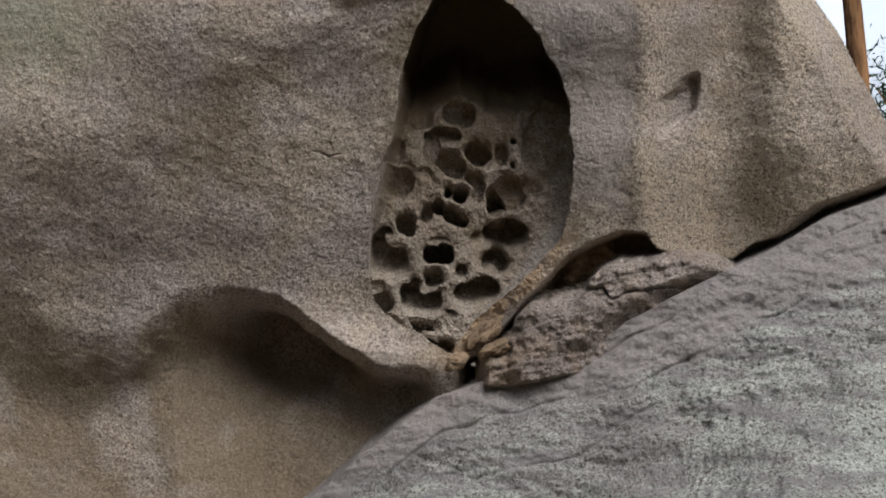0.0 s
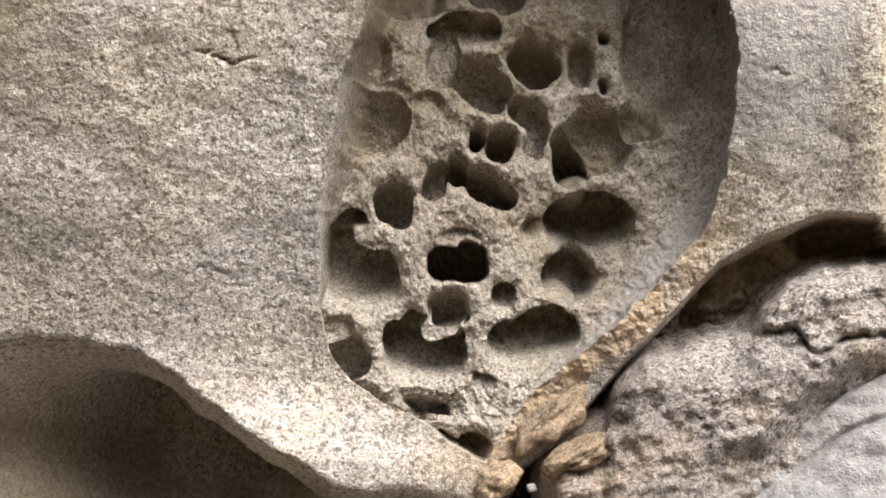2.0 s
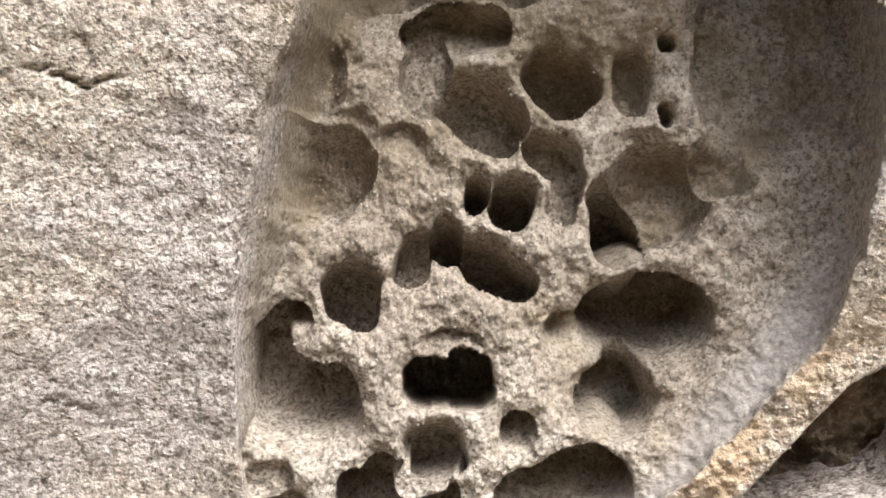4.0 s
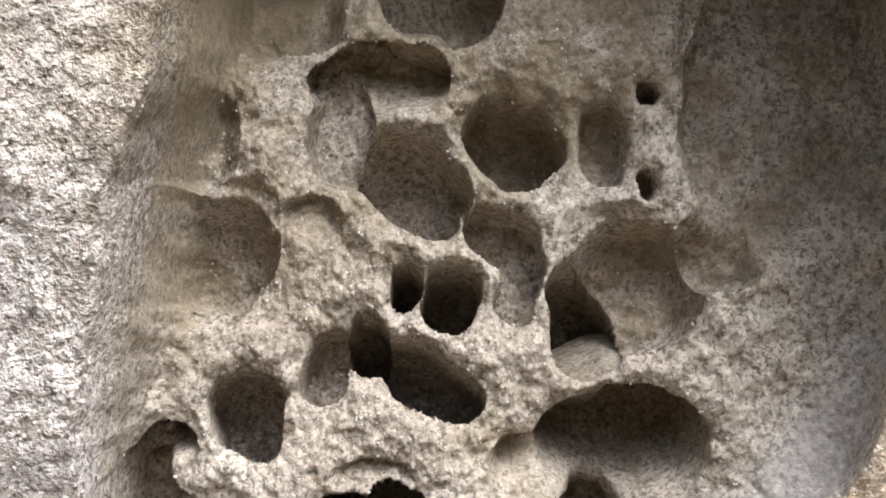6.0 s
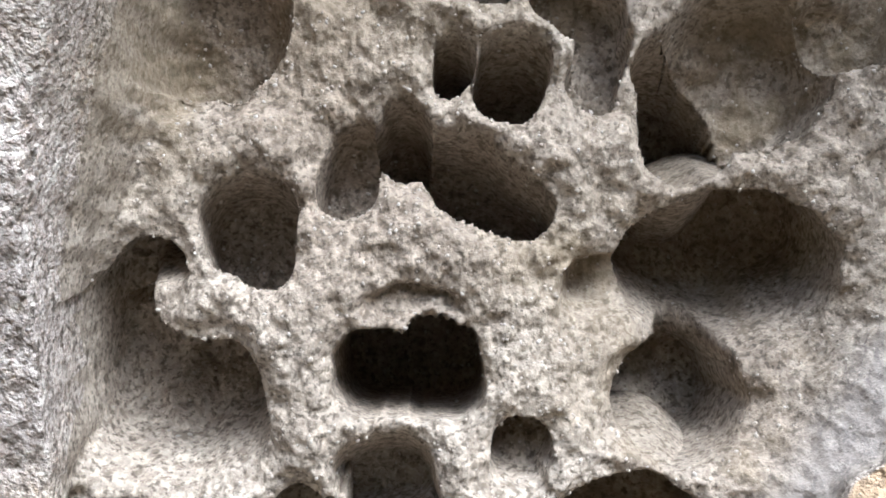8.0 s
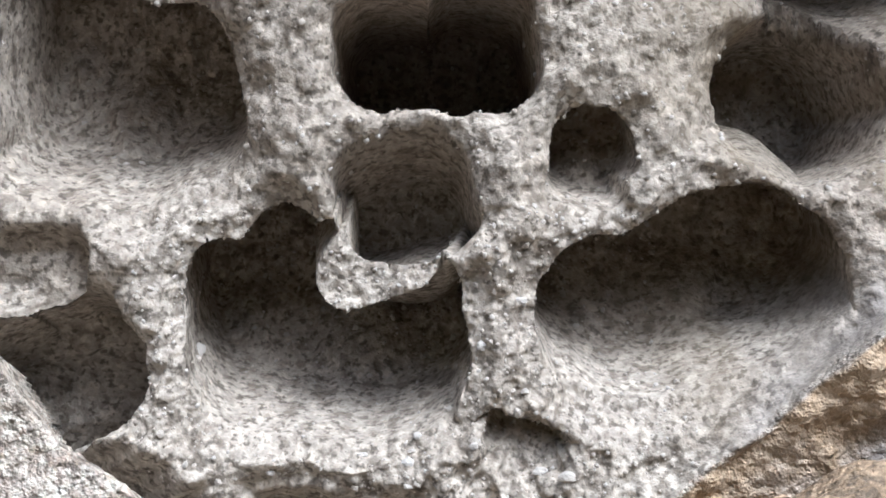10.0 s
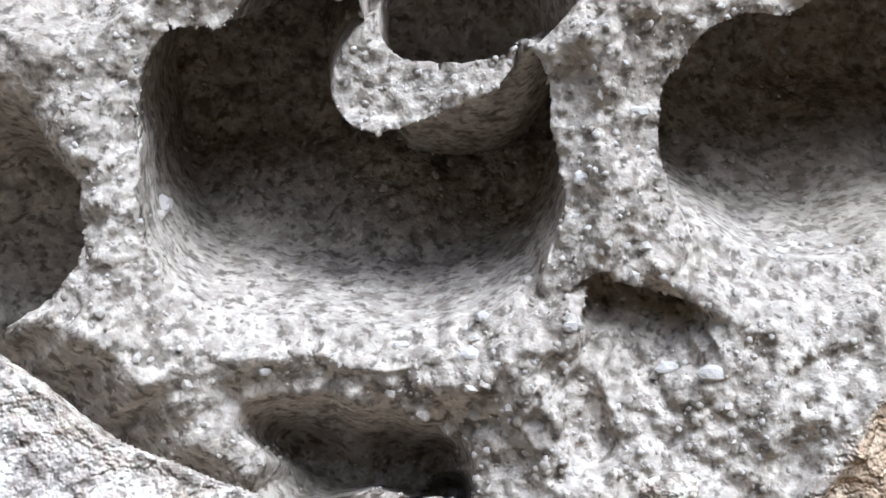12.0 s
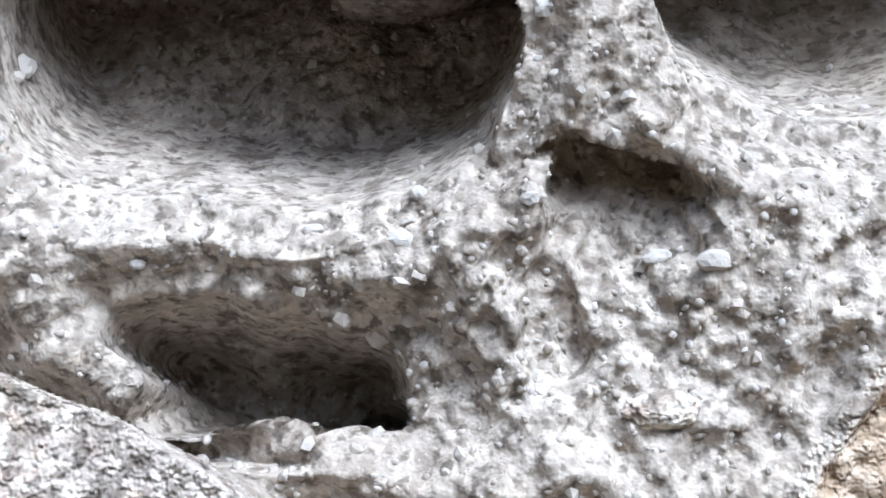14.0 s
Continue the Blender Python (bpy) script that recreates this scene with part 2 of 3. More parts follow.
    r.keep(-0.0222, 1.4060, 0.0215, 0.0130, 8, 0.006, 0.004)
    h(-0.0124, 1.4322, 0.0268, 0.0234, 10, 0.065, 0.007, -0.2, 2.2, 0.04)
    h(-0.1287, 1.3760, 0.0224, 0.0256, 30, 0.060, 0.008, -0.3, 2.0)
    h(-0.1442, 1.4115, 0.0195, 0.0207, 0, 0.026, 0.012, -0.4)
    h(-0.0402, 1.3197, 0.0306, 0.0094, -8, 0.045, 0.010, -0.8, 2.4)
    h(-0.0214, 1.3119, 0.0102, 0.0069, 0, 0.060, 0.005, -0.3, 3.0)
    h(0.0270, 1.3390, 0.0190, 0.0220, 20, 0.022, 0.009, 1.3, 1.2)
    h(0.0179, 1.3545, 0.0097, 0.0037, 30, 0.010, 0.005, 1.2, 1.8)
    h(0.0330, 1.3400, 0.0180, 0.0080, -52, 0.018, 0.006, 0.8, 1.8)
    h(0.0165, 1.3237, 0.0087, 0.0194, 4, 0.007, 0.010, 0.4)
    h(0.0402, 1.3408, 0.0112, 0.0031, -42, 0.016, 0.006, 1.2, 1.6)
    h(-0.0242, 1.3334, 0.0153, 0.0061, 12, 0.004, 0.008, 0.5)
    h(0.0211, 1.2659, 0.0251, 0.0141, -30, 0.050, 0.004, 0.0)
    h(-0.0142, 1.2794, 0.0204, 0.0047, -25, 0.030, 0.004, 0.0)


def left_rim(z):
    """Where the buff rock ends and the niche begins."""
    return line(z, (1.250, 1.274, 1.306, 1.321, 1.347, 1.386, 1.433, 1.527, 1.598, 1.685, 1.739, 1.810, 1.889, 1.975, 2.060, 2.140, 2.190), (0.029, -0.014, -0.061, -0.093, -0.130, -0.154, -0.160, -0.160, -0.151, -0.132, -0.115, -0.098, -0.089, -0.075, -0.047, 0.001, 0.091))


def right_rim(z):
    return line(z, (1.250, 1.279, 1.314, 1.360, 1.410, 1.479, 1.538, 1.597, 1.651, 1.714, 1.809, 1.903, 2.020, 2.110, 2.170, 2.190), (0.033, 0.050, 0.076, 0.129, 0.191, 0.262, 0.304, 0.320, 0.333, 0.338, 0.333, 0.318, 0.275, 0.216, 0.122, 0.012))


def wall(x, z):
    """Depth of the big rock, y, with the share of niche, rust, ash, moss and brown crust with painted shade at each
    place.
    """
    xl = left_rim(z) + 0.004 * rough(x, z, 0.05, 3, 0.6, 241)
    xr = right_rim(z) + 0.006 * rough(x, z, 0.05, 4, 0.6, 251)
    wl = line(z, (1.40, 1.50, 1.62, 1.80), (0.006, 0.012, 0.052, 0.036))
    inl = smooth((x - xl + 0.4 * wl) / wl)
    inr = smooth((xr - x) / 0.014)
    inn = np.minimum(inl, inr) * smooth((z - 1.247) / 0.008)

    # the panel and the vault above it
    r = Relief(x, z)
    honeycomb(r)
    panel = 0.010 * rough(x, z, 0.09, 3, 0.5, 21) + 0.0026 * rough(x, z, 0.012, 4, 0.62, 31)
    crumb = np.exp(-(((x - 0.0074) / 0.050) ** 2 + ((z - 1.3289) / 0.032) ** 2))
    panel = panel + 0.0030 * crumb * rough(x, z, 0.009, 3, 0.65, 261)
    panel = panel + 0.022 * np.exp(-(((x - 0.135) / 0.065) ** 2 + ((z - 1.495) / 0.055) ** 2))
    slope = np.clip(x - line(z, (1.307, 1.354, 1.416, 1.526, 1.620), (0.057, 0.096, 0.151, 0.230, 0.301)), 0, 0.2)
    panel = panel - 0.52 * slope * smooth((1.75 - z) / 0.2)
    ridge = line(x, (-0.183, -0.117, -0.050, 0.010, 0.050, 0.084, 0.113, 0.164, 0.251, 0.351), (1.753, 1.772, 1.783, 1.826, 1.850, 1.834, 1.813, 1.813, 1.820, 1.789)) + 0.006 * rough(x, z, 0.04, 2, 0.5, 221)
    vault = smooth((z - ridge + 0.005) / 0.05)
    vault_y = 0.05 + 0.19 * smooth((z - ridge - 0.02) / 0.16) - 0.06 * smooth((z - 2.0) / 0.15) + 0.006 * rough(x, z, 0.08, 3, 0.5, 41)
    pocket = np.maximum(r.d, r.dish) * (1 - vault)
    gutter = smooth((x - xl) / 0.004) * smooth((0.030 - (x - xl) + 0.012 * rough(x, z, 0.03, 3, 0.6, 281)) / 0.022)
    gutter = gutter * smooth((z - 1.295) / 0.02) * smooth((1.455 - z) / 0.05)
    inner = panel * (1 - vault) + vault_y * vault + np.maximum(pocket, 0.040 * gutter)

    # the rock outside
    big = 0.030 * rough(x, z, 0.55, 2, 0.5, 51) + 0.0036 * rough(x, z, 0.09, 3, 0.5, 61) + 0.0014 * rough(x, z, 0.02, 2, 0.6, 71)
    left = -0.016 - 0.07 * smooth((xl - x) / 0.35) - 0.05 * smooth((z - 1.30) / 0.3) - 0.06 * smooth((z - 1.45) / 0.4)
    right = -0.016 - 0.03 * smooth((z - 1.32) / 0.12) - 0.10 * smooth((z - 1.45) / 0.35) + 0.03 * smooth((x - 0.36) / 0.15)
    right = right - 0.020 * np.exp(-((x - line(z, (1.5, 2.1), (0.50, 0.535)) - 0.012 * rough(z, z * 0, 0.2, 3, 0.5, 341)) / 0.036) ** 2)
    right = right + 0.075 * np.exp(-((x - 0.68) / 0.11) ** 2) - 0.02 * np.exp(-((x - line(z, (1.6, 2.1), (0.92, 0.84))) / 0.09) ** 2)
    o3 = Relief(x, z)
    o3.hollow(0.5850, 1.8500, 0.0950, 0.0420, 66, 0.045, 0.040, 0.0, 1.35)
    right = right + o3.d
    edge = line(z, (1.531, 1.758, 1.851, 1.918, 2.011, 2.091, 2.171), (1.234, 1.073, 1.025, 0.985, 0.938, 0.879, 0.831))
    right = right + 24.0 * np.clip(x - edge + 0.03, 0, 0.2) ** 1.5
    outer = np.where(x < 0.12, left, right) + big - 0.065 * smooth((z - 1.80) / 0.32) * smooth((0.75 - x) / 0.3) * smooth((x + 0.9) / 0.4)

    # hollow under the left rock
    brow = line(x, (-1.305, -1.038, -0.957, -0.863, -0.730, -0.637, -0.516, -0.396, -0.289, -0.222, -0.155, -0.008), (1.442, 1.410, 1.337, 1.294, 1.297, 1.381, 1.389, 1.372, 1.305, 1.246, 1.203, 1.196))
    brow = brow + 0.008 * rough(x, z, 0.09, 4, 0.6, 191)
    under = smooth((brow - z + 0.02) / line(x, (-1.0, -0.62, -0.45, 0.0), (0.26, 0.20, 0.08, 0.06))) * smooth((0.02 - x) / 0.10)
    outer = outer + under * (line(x, (-1.0, -0.62, -0.42, 0.0), (0.11, 0.13, 0.27, 0.22)) - line(x, (-0.9, -0.4), (0.14, 0.24)) * np.clip(brow - z - 0.12, 0, 0.42)) * (x < 0.12)
    o2 = Relief(x, z)
    o2.hollow(-0.3555, 1.2451, 0.1804, 0.1670, -20, 0.10, 0.10, 0.6)
    outer = outer + o2.d * under
    # shelf of rust along the niche's lower right rim, and the joint beyond it
    y = outer * (1 - inn) + inner * inn
    lip = smooth((x - xr + 0.004) / 0.004) * smooth((0.055 - (x - xr)) / 0.025) * smooth((1.59 - z) / 0.12) * (z > 1.24)
    joint = line(x, (0.059, 0.112, 0.165, 0.205, 0.265, 0.312, 0.379, 0.445, 0.499, 0.519, 0.579, 0.699, 0.746, 0.819, 0.913, 1.057, 1.233), (1.229, 1.266, 1.326, 1.372, 1.434, 1.484, 1.520, 1.544, 1.539, 1.502, 1.473, 1.476, 1.516, 1.540, 1.607, 1.657, 1.718))
    gap = smooth((joint - z + 0.004) / 0.018) * smooth((x - 0.035) / 0.035)
    y = y + 0.0045 * lip * rough(x, z, 0.022, 4, 0.65, 271)
    y = y + gap * (0.14 + 0.025 * rough(x, z, 0.035, 3, 0.6, 231))
    # the boulder's round back
    far = np.clip(-1.5 - x, 0, 9) ** 2 * 0.9 + np.clip(z - 2.3, 0, 9) ** 2 * 0.8
    y = y + far
    # small cracks in the face
    for cx, cz, length, tilt, deep in ((-0.2798, 1.7337, 0.050, -0.12, 0.010), (-0.2885, 1.4768, 0.045, -0.05, 0.005), (0.3881, 1.7141, 0.02, 0.2, 0.006)):
        u = x - cx
        path = cz + tilt * u + 0.006 * rough(x, z * 0, 0.022, 4, 0.7, 81)
        y = y + deep * smooth(1 - np.abs(u) / length) * np.exp(-((z - path) / 0.0022) ** 2)
    rust = np.clip(lip * (0.68 + 0.35 * rough(x, z, 0.035, 4, 0.65, 91)) + 0.6 * gap * (x < 0.6), 0, 0.8)
    # olive brown, stronger with height inside the niche
    crust_shade = 0.65 * inn * smooth((z - 1.57) / 0.16) * smooth(0.6 + 0.9 * rough(x, z, 0.07, 4, 0.6, 97))
    crust_shade = crust_shade + 0.55 * np.exp(-((x - 0.66) / 0.09) ** 2) * smooth((z - 1.74) / 0.12) * smooth(0.7 + 0.7 * rough(x, z, 0.08, 3, 0.6, 99))
    # brown foot of the left rock, with the shade under its brow painted in
    crust_shade = crust_shade + 0.92 * smooth((1.30 - z + 0.10 * rough(x, z, 0.25, 4, 0.6, 93)) / 0.12) * smooth((-0.06 - x) / 0.15) * smooth(0.9 + 0.6 * rough(x, z, 0.15, 3, 0.6, 95))
    # brown vault stone, darkened further to paint in the overhang's shade
    crust_shade = crust_shade + 0.85 * vault * inn
    crust_shade = crust_shade + inn * 0.75 * smooth(0.7 + 0.8 * rough(x, z, 0.04, 4, 0.65, 291)) * np.maximum(
        np.exp(-(((x - 0.092) / 0.045) ** 2 + ((z - 1.540) / 0.022) ** 2)), smooth((z - 1.59 - 0.55 * (x - 0.15)) / 0.02) * smooth((x - 0.14) / 0.03) * smooth((1.69 - z) / 0.03))
    crust_shade = crust_shade + 0.75 * (1 - inn) * smooth(0.6 + 0.9 * rough(x, z, 0.10, 4, 0.6, 301)) * np.maximum(
        np.exp(-(((x + 0.60) / 0.17) ** 2 + ((z - 1.78) / 0.12) ** 2)), 0.8 * np.exp(-(((x - xl + 0.02) / 0.05) ** 2)) * smooth((z - 1.55) / 0.25))
    crust_shade = crust_shade + 0.6 * inn * np.exp(-(((x - xl - 0.02) / 0.035) ** 2)) * smooth((z - 1.55) / 0.06) * smooth(0.7 + 0.8 * rough(x, z, 0.03, 4, 0.65, 321))
    # greyer brown stone at lower right, deepened in colour for the niche's shade there
    crust_shade = crust_shade + 0.6 * inn * np.exp(-(((x - 0.145) / 0.075) ** 2 + ((z - 1.45) / 0.12) ** 2)) * smooth(0.65 + 0.8 * rough(x, z, 0.05, 4, 0.65, 351))
    crust_shade = np.clip(crust_shade, 0, 0.72 + 0.22 * vault)
    tip = np.exp(-(((x - 0.02) / 0.05) ** 2 + ((z - 1.245) / 0.03) ** 2))
    rust = np.maximum(rust, 0.45 * tip)
    ash = inn * 0.6 * smooth(slope / 0.03) * (1 - vault) * smooth((1.63 - z) / 0.10)
    ash = np.maximum(ash, (1 - inn) * (x > 0.2) * 0.7 * smooth((line(z, (1.5, 2.1), (0.47, 0.53)) + 0.02 * rough(x, z, 0.08, 3, 0.6, 211) - x) / 0.05) * smooth((z - 1.55) / 0.12))
    moss = 0.5 * smooth((-0.72 - x) / 0.3) * smooth((z - 1.85) / 0.2)
    pale = 0.75 * (1 - inn) * smooth((x - 0.46) / 0.07) * np.maximum(smooth((1.80 - z + 0.05 * rough(x, z, 0.12, 3, 0.6, 331)) / 0.10), 0.8 * np.exp(-((x - 0.86) / 0.07) ** 2))
    share = (1 - vault) * inn
    r.side, r.lift = r.side - 0.030 * gutter, r.lift - 0.016 * gutter * smooth((1.39 - z) / 0.05)
    return y, r.lift * share, r.side * share, inn, vault, rust, ash, moss, crust_shade, pale


def spread(*stretches):
    """Grid lines: (from, to, step) one after another."""
    out = []
    for a, b, s in stretches:
        out.append(np.linspace(a, b, max(2, int(round((b - a) / s))), endpoint=False))
    out.append(np.array([stretches[-1][1]]))
    return np.concatenate(out)


def tags_on(mesh, **layers):
    for name, values in layers.items():
        a = mesh.attributes.new(name, "FLOAT", "POINT")
        a.data.foreach_set("value", np.ascontiguousarray(values, dtype=np.float32))


def sheet(name, co, quads, mat, parent=None, **layers):
    """A smooth mesh of quads out of a larger grid: only the corners that it needs."""
    used = np.unique(quads)
    back_to = np.full(len(co), -1)
    back_to[used] = np.arange(len(used))
    q = back_to[quads]
    me = bpy.data.meshes.new(name)
    me.vertices.add(len(used))
    me.vertices.foreach_set("co", co[used].astype(np.float32).ravel())
    me.loops.add(q.size)
    me.loops.foreach_set("vertex_index", q.astype(np.int32).ravel())
    me.polygons.add(len(q))
    me.polygons.foreach_set("loop_start", np.arange(0, q.size, 4, dtype=np.int32))
    me.polygons.foreach_set("use_smooth", np.ones(len(q), dtype=bool))
    me.update(calc_edges=True)
    tags_on(me, **{k: v[used] for k, v in layers.items()})
    me.materials.append(mat)
    ob = new(name, me)
    ob.parent = parent
    return ob


def grid_quads(nx, nz):
    i = np.arange(nx - 1)[None, :] + nx * np.arange(nz - 1)[:, None]
    return np.stack((i, i + 1, i + nx + 1, i + nx), -1).reshape(-1, 4)


def part(name, bm, mat, parent=None, label=""):
    me = bpy.data.meshes.new(name)
    bm.to_mesh(me)
    bm.free()
    me.materials.append(mat)
    ob = new(name, me)
    ob.parent = parent
    return tagged(ob, label) if label else ob


def fan(co, share):
    """Outlines in the wall's plane, drawn in for what stands before it as they narrow towards the viewer's place."""
    k = np.clip(co[:, 1], -0.6, 0.02) / 1.35 * share
    co = co.copy()
    co[:, 0] += (co[:, 0] + 0.018) * k
    co[:, 2] += (co[:, 2] - 1.51) * k
    return co


# ---------------------------------------------------------------- the rock wall
XS = spread((-2.6, -1.15, 0.03), (-1.15, -0.22, 0.005), (-0.22, -0.11, 0.0014), (-0.11, 0.09, 0.0007), (0.09, 0.36, 0.0014),
            (0.36, 1.06, 0.005), (1.06, 1.70, 0.02))
ZS = spread((-0.05, 0.85, 0.03), (0.85, 1.235, 0.004), (1.235, 1.275, 0.0014), (1.275, 1.43, 0.0007), (1.43, 1.80, 0.0014),
            (1.80, 2.22, 0.004), (2.22, 3.3, 0.03))
GX, GZ = np.meshgrid(XS, ZS)
GX, GZ = GX.ravel(), GZ.ravel()
GY, LIFT, SIDE, NICHE, VAULT, RUST, ASH, MOSS, CRUST_SHADE, PALE = wall(GX, GZ)
# the pockets run up into the rock
CO = np.stack((GX + SIDE, GY, GZ + LIFT), -1)
CO = fan(CO, 1 - NICHE)
Q = grid_quads(len(XS), len(ZS))
mid_x, mid_n, mid_v, mid_z = (v[Q].mean(1) for v in (GX, NICHE, VAULT, GZ))
rock_wall = tagged(new("rock_wall"), "weathered buff sandstone wall with a honeycombed niche", "rock", kind="structure")
in_niche = mid_n > 0.5
rim = line(GZ, (1.531, 1.758, 1.851, 1.918, 2.011, 2.091, 2.171), (1.234, 1.073, 1.025, 0.985, 0.938, 0.879, 0.831))
solid = (GX - rim)[Q].mean(1) < 0.15
layers = dict(rust=RUST, ash=ASH, moss=MOSS, crust_shade=CRUST_SHADE, pale=PALE)
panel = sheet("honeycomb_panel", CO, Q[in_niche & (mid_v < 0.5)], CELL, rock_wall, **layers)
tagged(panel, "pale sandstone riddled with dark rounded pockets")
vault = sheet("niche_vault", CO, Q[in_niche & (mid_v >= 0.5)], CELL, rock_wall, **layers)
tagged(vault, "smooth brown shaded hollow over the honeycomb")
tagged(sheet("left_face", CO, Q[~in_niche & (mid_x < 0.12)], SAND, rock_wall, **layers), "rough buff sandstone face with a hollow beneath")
tagged(sheet("right_face", CO, Q[~in_niche & (mid_x >= 0.12) & solid], SAND, rock_wall, **layers), "buff sandstone buttress with smooth flutes")

# the bulk of the boulder behind its face
bm = bmesh.new()
bmesh.ops.create_icosphere(bm, subdivisions=5, radius=1)
for v in bm.verts:
    d = v.co.normalized()
    k = 1 / (abs(d.x) ** 3 + abs(d.y) ** 3 + abs(d.z) ** 3) ** (1 / 3)
    k *= 1 + 0.05 * noise.noise(d * 2.5) + 0.02 * noise.noise(d * 7)
    v.co = Vector((-0.78 + 1.72 * d.x * k, 2.25 + 1.80 * d.y * k, 0.7 + 2.35 * d.z * k))
for f in bm.faces:
    f.smooth = True
part("boulder_back", bm, SAND, rock_wall)

# ---------------------------------------------------------------- slab and wedge in front of the wall


def slab_shape(x, z):
    crest = line(x, (-0.634, -0.394, -0.281, -0.181, -0.101, -0.008, 0.112, 0.246, 0.366, 0.459, 0.566, 0.699, 0.833, 0.939, 1.057, 1.233), (0.670, 0.844, 0.931, 1.016, 1.083, 1.153, 1.196, 1.227, 1.264, 1.341, 1.395, 1.462, 1.530, 1.594, 1.637, 1.705))
    down = crest - z
    y = -0.075 - 0.42 * np.clip(down, 0, 3) + 0.09 * smooth(1 - down / 0.02)
    strata = down + 0.05 * rough(x, z, 0.35, 2, 0.5, 101)
    for k, (level, deep, start, stop) in enumerate(((0.055, 0.014, 0.35, 1.1), (0.13, 0.010, -0.2, 0.35), (0.20, 0.012, 0.45, 1.0), (0.29, 0.008, 0.0, 0.7))):
        span = smooth((x - start) / 0.12) * smooth((stop - x) / 0.12)
        d = strata - level - 0.012 * grainy(x, x * 0, 0.06, 140 + k)
        span = span * smooth(0.45 + 1.2 * grainy(x, z, 0.11, 150 + k))
        y = y + deep * span * np.exp(-(d / 0.004) ** 2) - 0.5 * deep * span * smooth(d / 0.02) * smooth(1 - d / 0.08)
    y = y + 0.012 * rough(x, z * 2.2, 0.16, 4, 0.55, 111) + 0.002 * rough(x, z, 0.014, 2, 0.6, 121)
    return y, crest


sx = spread((-0.75, -0.35, 0.012), (-0.35, 1.15, 0.0045), (1.15, 1.75, 0.02))
sv = spread((-0.02, 0.46, 0.0035), (0.46, 1.5, 0.02))
U, V = np.meshgrid(sx, sv)
U, V = U.ravel(), V.ravel()
crest0 = slab_shape(U, V * 0 + 1.0)[1]
SZ = crest0 - V + 0.004 * rough(U, V, 0.03, 3, 0.5, 131)
SY, _ = slab_shape(U, SZ)
SY = np.where(V < 0, SY + 0.25, SY)
SY = np.where((U <= sx[0]) | (U >= sx[-1]), SY + 0.5, SY)
slab_co = fan(np.stack((U, SY, SZ), -1), 1.0)
zero = np.zeros_like(U)
slab_rust = 0.55 * np.exp(-(((U - 0.03) / 0.09) ** 2 + (V / 0.05) ** 2)) + 0.4 * np.exp(-(((U + 0.15) / 0.06) ** 2 + (V / 0.03) ** 2))
slab_ash = 0.85 * smooth((0.15 + 0.10 * smooth((U - 0.1) / 0.4) - V + 0.05 * rough(U, SZ, 0.12, 3, 0.6, 201)) / 0.07)
slab = sheet("stone_slab", slab_co, grid_quads(len(sx), len(sv)), SLAB, None, rust=slab_rust, ash=slab_ash, moss=zero)
tagged(slab, "grey layered sandstone slab leaning against the rock wall", "rock")



def wedge_stone():
    """The crusted wedge that sits in the joint over the slab."""
    wx = spread((0.0861, 0.7815, 0.0024))
    wv = spread((0.0, 1.0, 0.010))
    u, v = np.meshgrid(wx, wv)
    u, v = u.ravel(), v.ravel()
    top = line(u, (0.084, 0.092, 0.151, 0.174, 0.186, 0.200, 0.226, 0.293, 0.349, 0.364, 0.383, 0.427, 0.489, 0.537, 0.623, 0.702, 0.780), (1.240, 1.252, 1.297, 1.310, 1.353, 1.373, 1.393, 1.403, 1.422, 1.447, 1.467, 1.489, 1.498, 1.509, 1.500, 1.477, 1.446))
    low = line(u, (0.084, 0.119, 0.190, 0.237, 0.292, 0.371, 0.496, 0.779), (1.236, 1.229, 1.232, 1.235, 1.246, 1.265, 1.266, 1.304)) - 0.07
    z = top * v + low * (1 - v) + 0.005 * rough(u, v * 0.2, 0.03, 3, 0.6, 151) * smooth(v)
    edge = np.minimum((1 - v) * (top - low), u - wx[0])
    y = 0.09 - 0.170 * smooth(edge / 0.05 + 0.12) ** 0.5 - 0.26 * (top - z)
    y = y + 0.013 * rough(u, z, 0.06, 3, 0.6, 161) + 0.0026 * rough(u, z * 1.6, 0.011, 3, 0.6, 171) + 0.007 * rough(0.9 * u + 0.4 * z, 4 * (z - 0.25 * u), 0.10, 3, 0.6, 175)
    crack = line(u, (0.308, 0.352, 0.403, 0.422, 0.481, 0.564, 0.623), (1.406, 1.405, 1.398, 1.379, 1.395, 1.405, 1.415))
    crack = crack + 0.006 * rough(u, z * 0, 0.03, 3, 0.6, 179)
    y = y + 0.015 * np.exp(-((z - crack) / 0.004) ** 2) * (u > 0.3454) - 0.006 * smooth((z - crack) / 0.01) * (u > 0.3532)
    y = np.where((v < 0.02), y + 0.1, y) + 0.24 * smooth((u - 0.6557 + 0.8 * (top - z)) / 0.30)
    crest = slab_shape(u, z)[1]
    y = y + 0.06 * smooth((u - 0.28) / 0.15) * smooth((crest + 0.03 - z) / 0.05)
    rust = np.clip(0.5 * smooth(1 - (u - wx[0]) / 0.14) + 0.25 * rough(u, z, 0.05, 2, 0.5, 181), 0, 0.6)
    none = np.zeros_like(u)
    ob = sheet("wedge_stone", fan(np.stack((u, y, z), -1), 1.0), grid_quads(len(wx), len(wv)), WEDGE, None, rust=rust, ash=none, moss=none)
    return tagged(ob, "crusted brown sandstone wedge jammed in the joint", "rock")


wedge_stone()


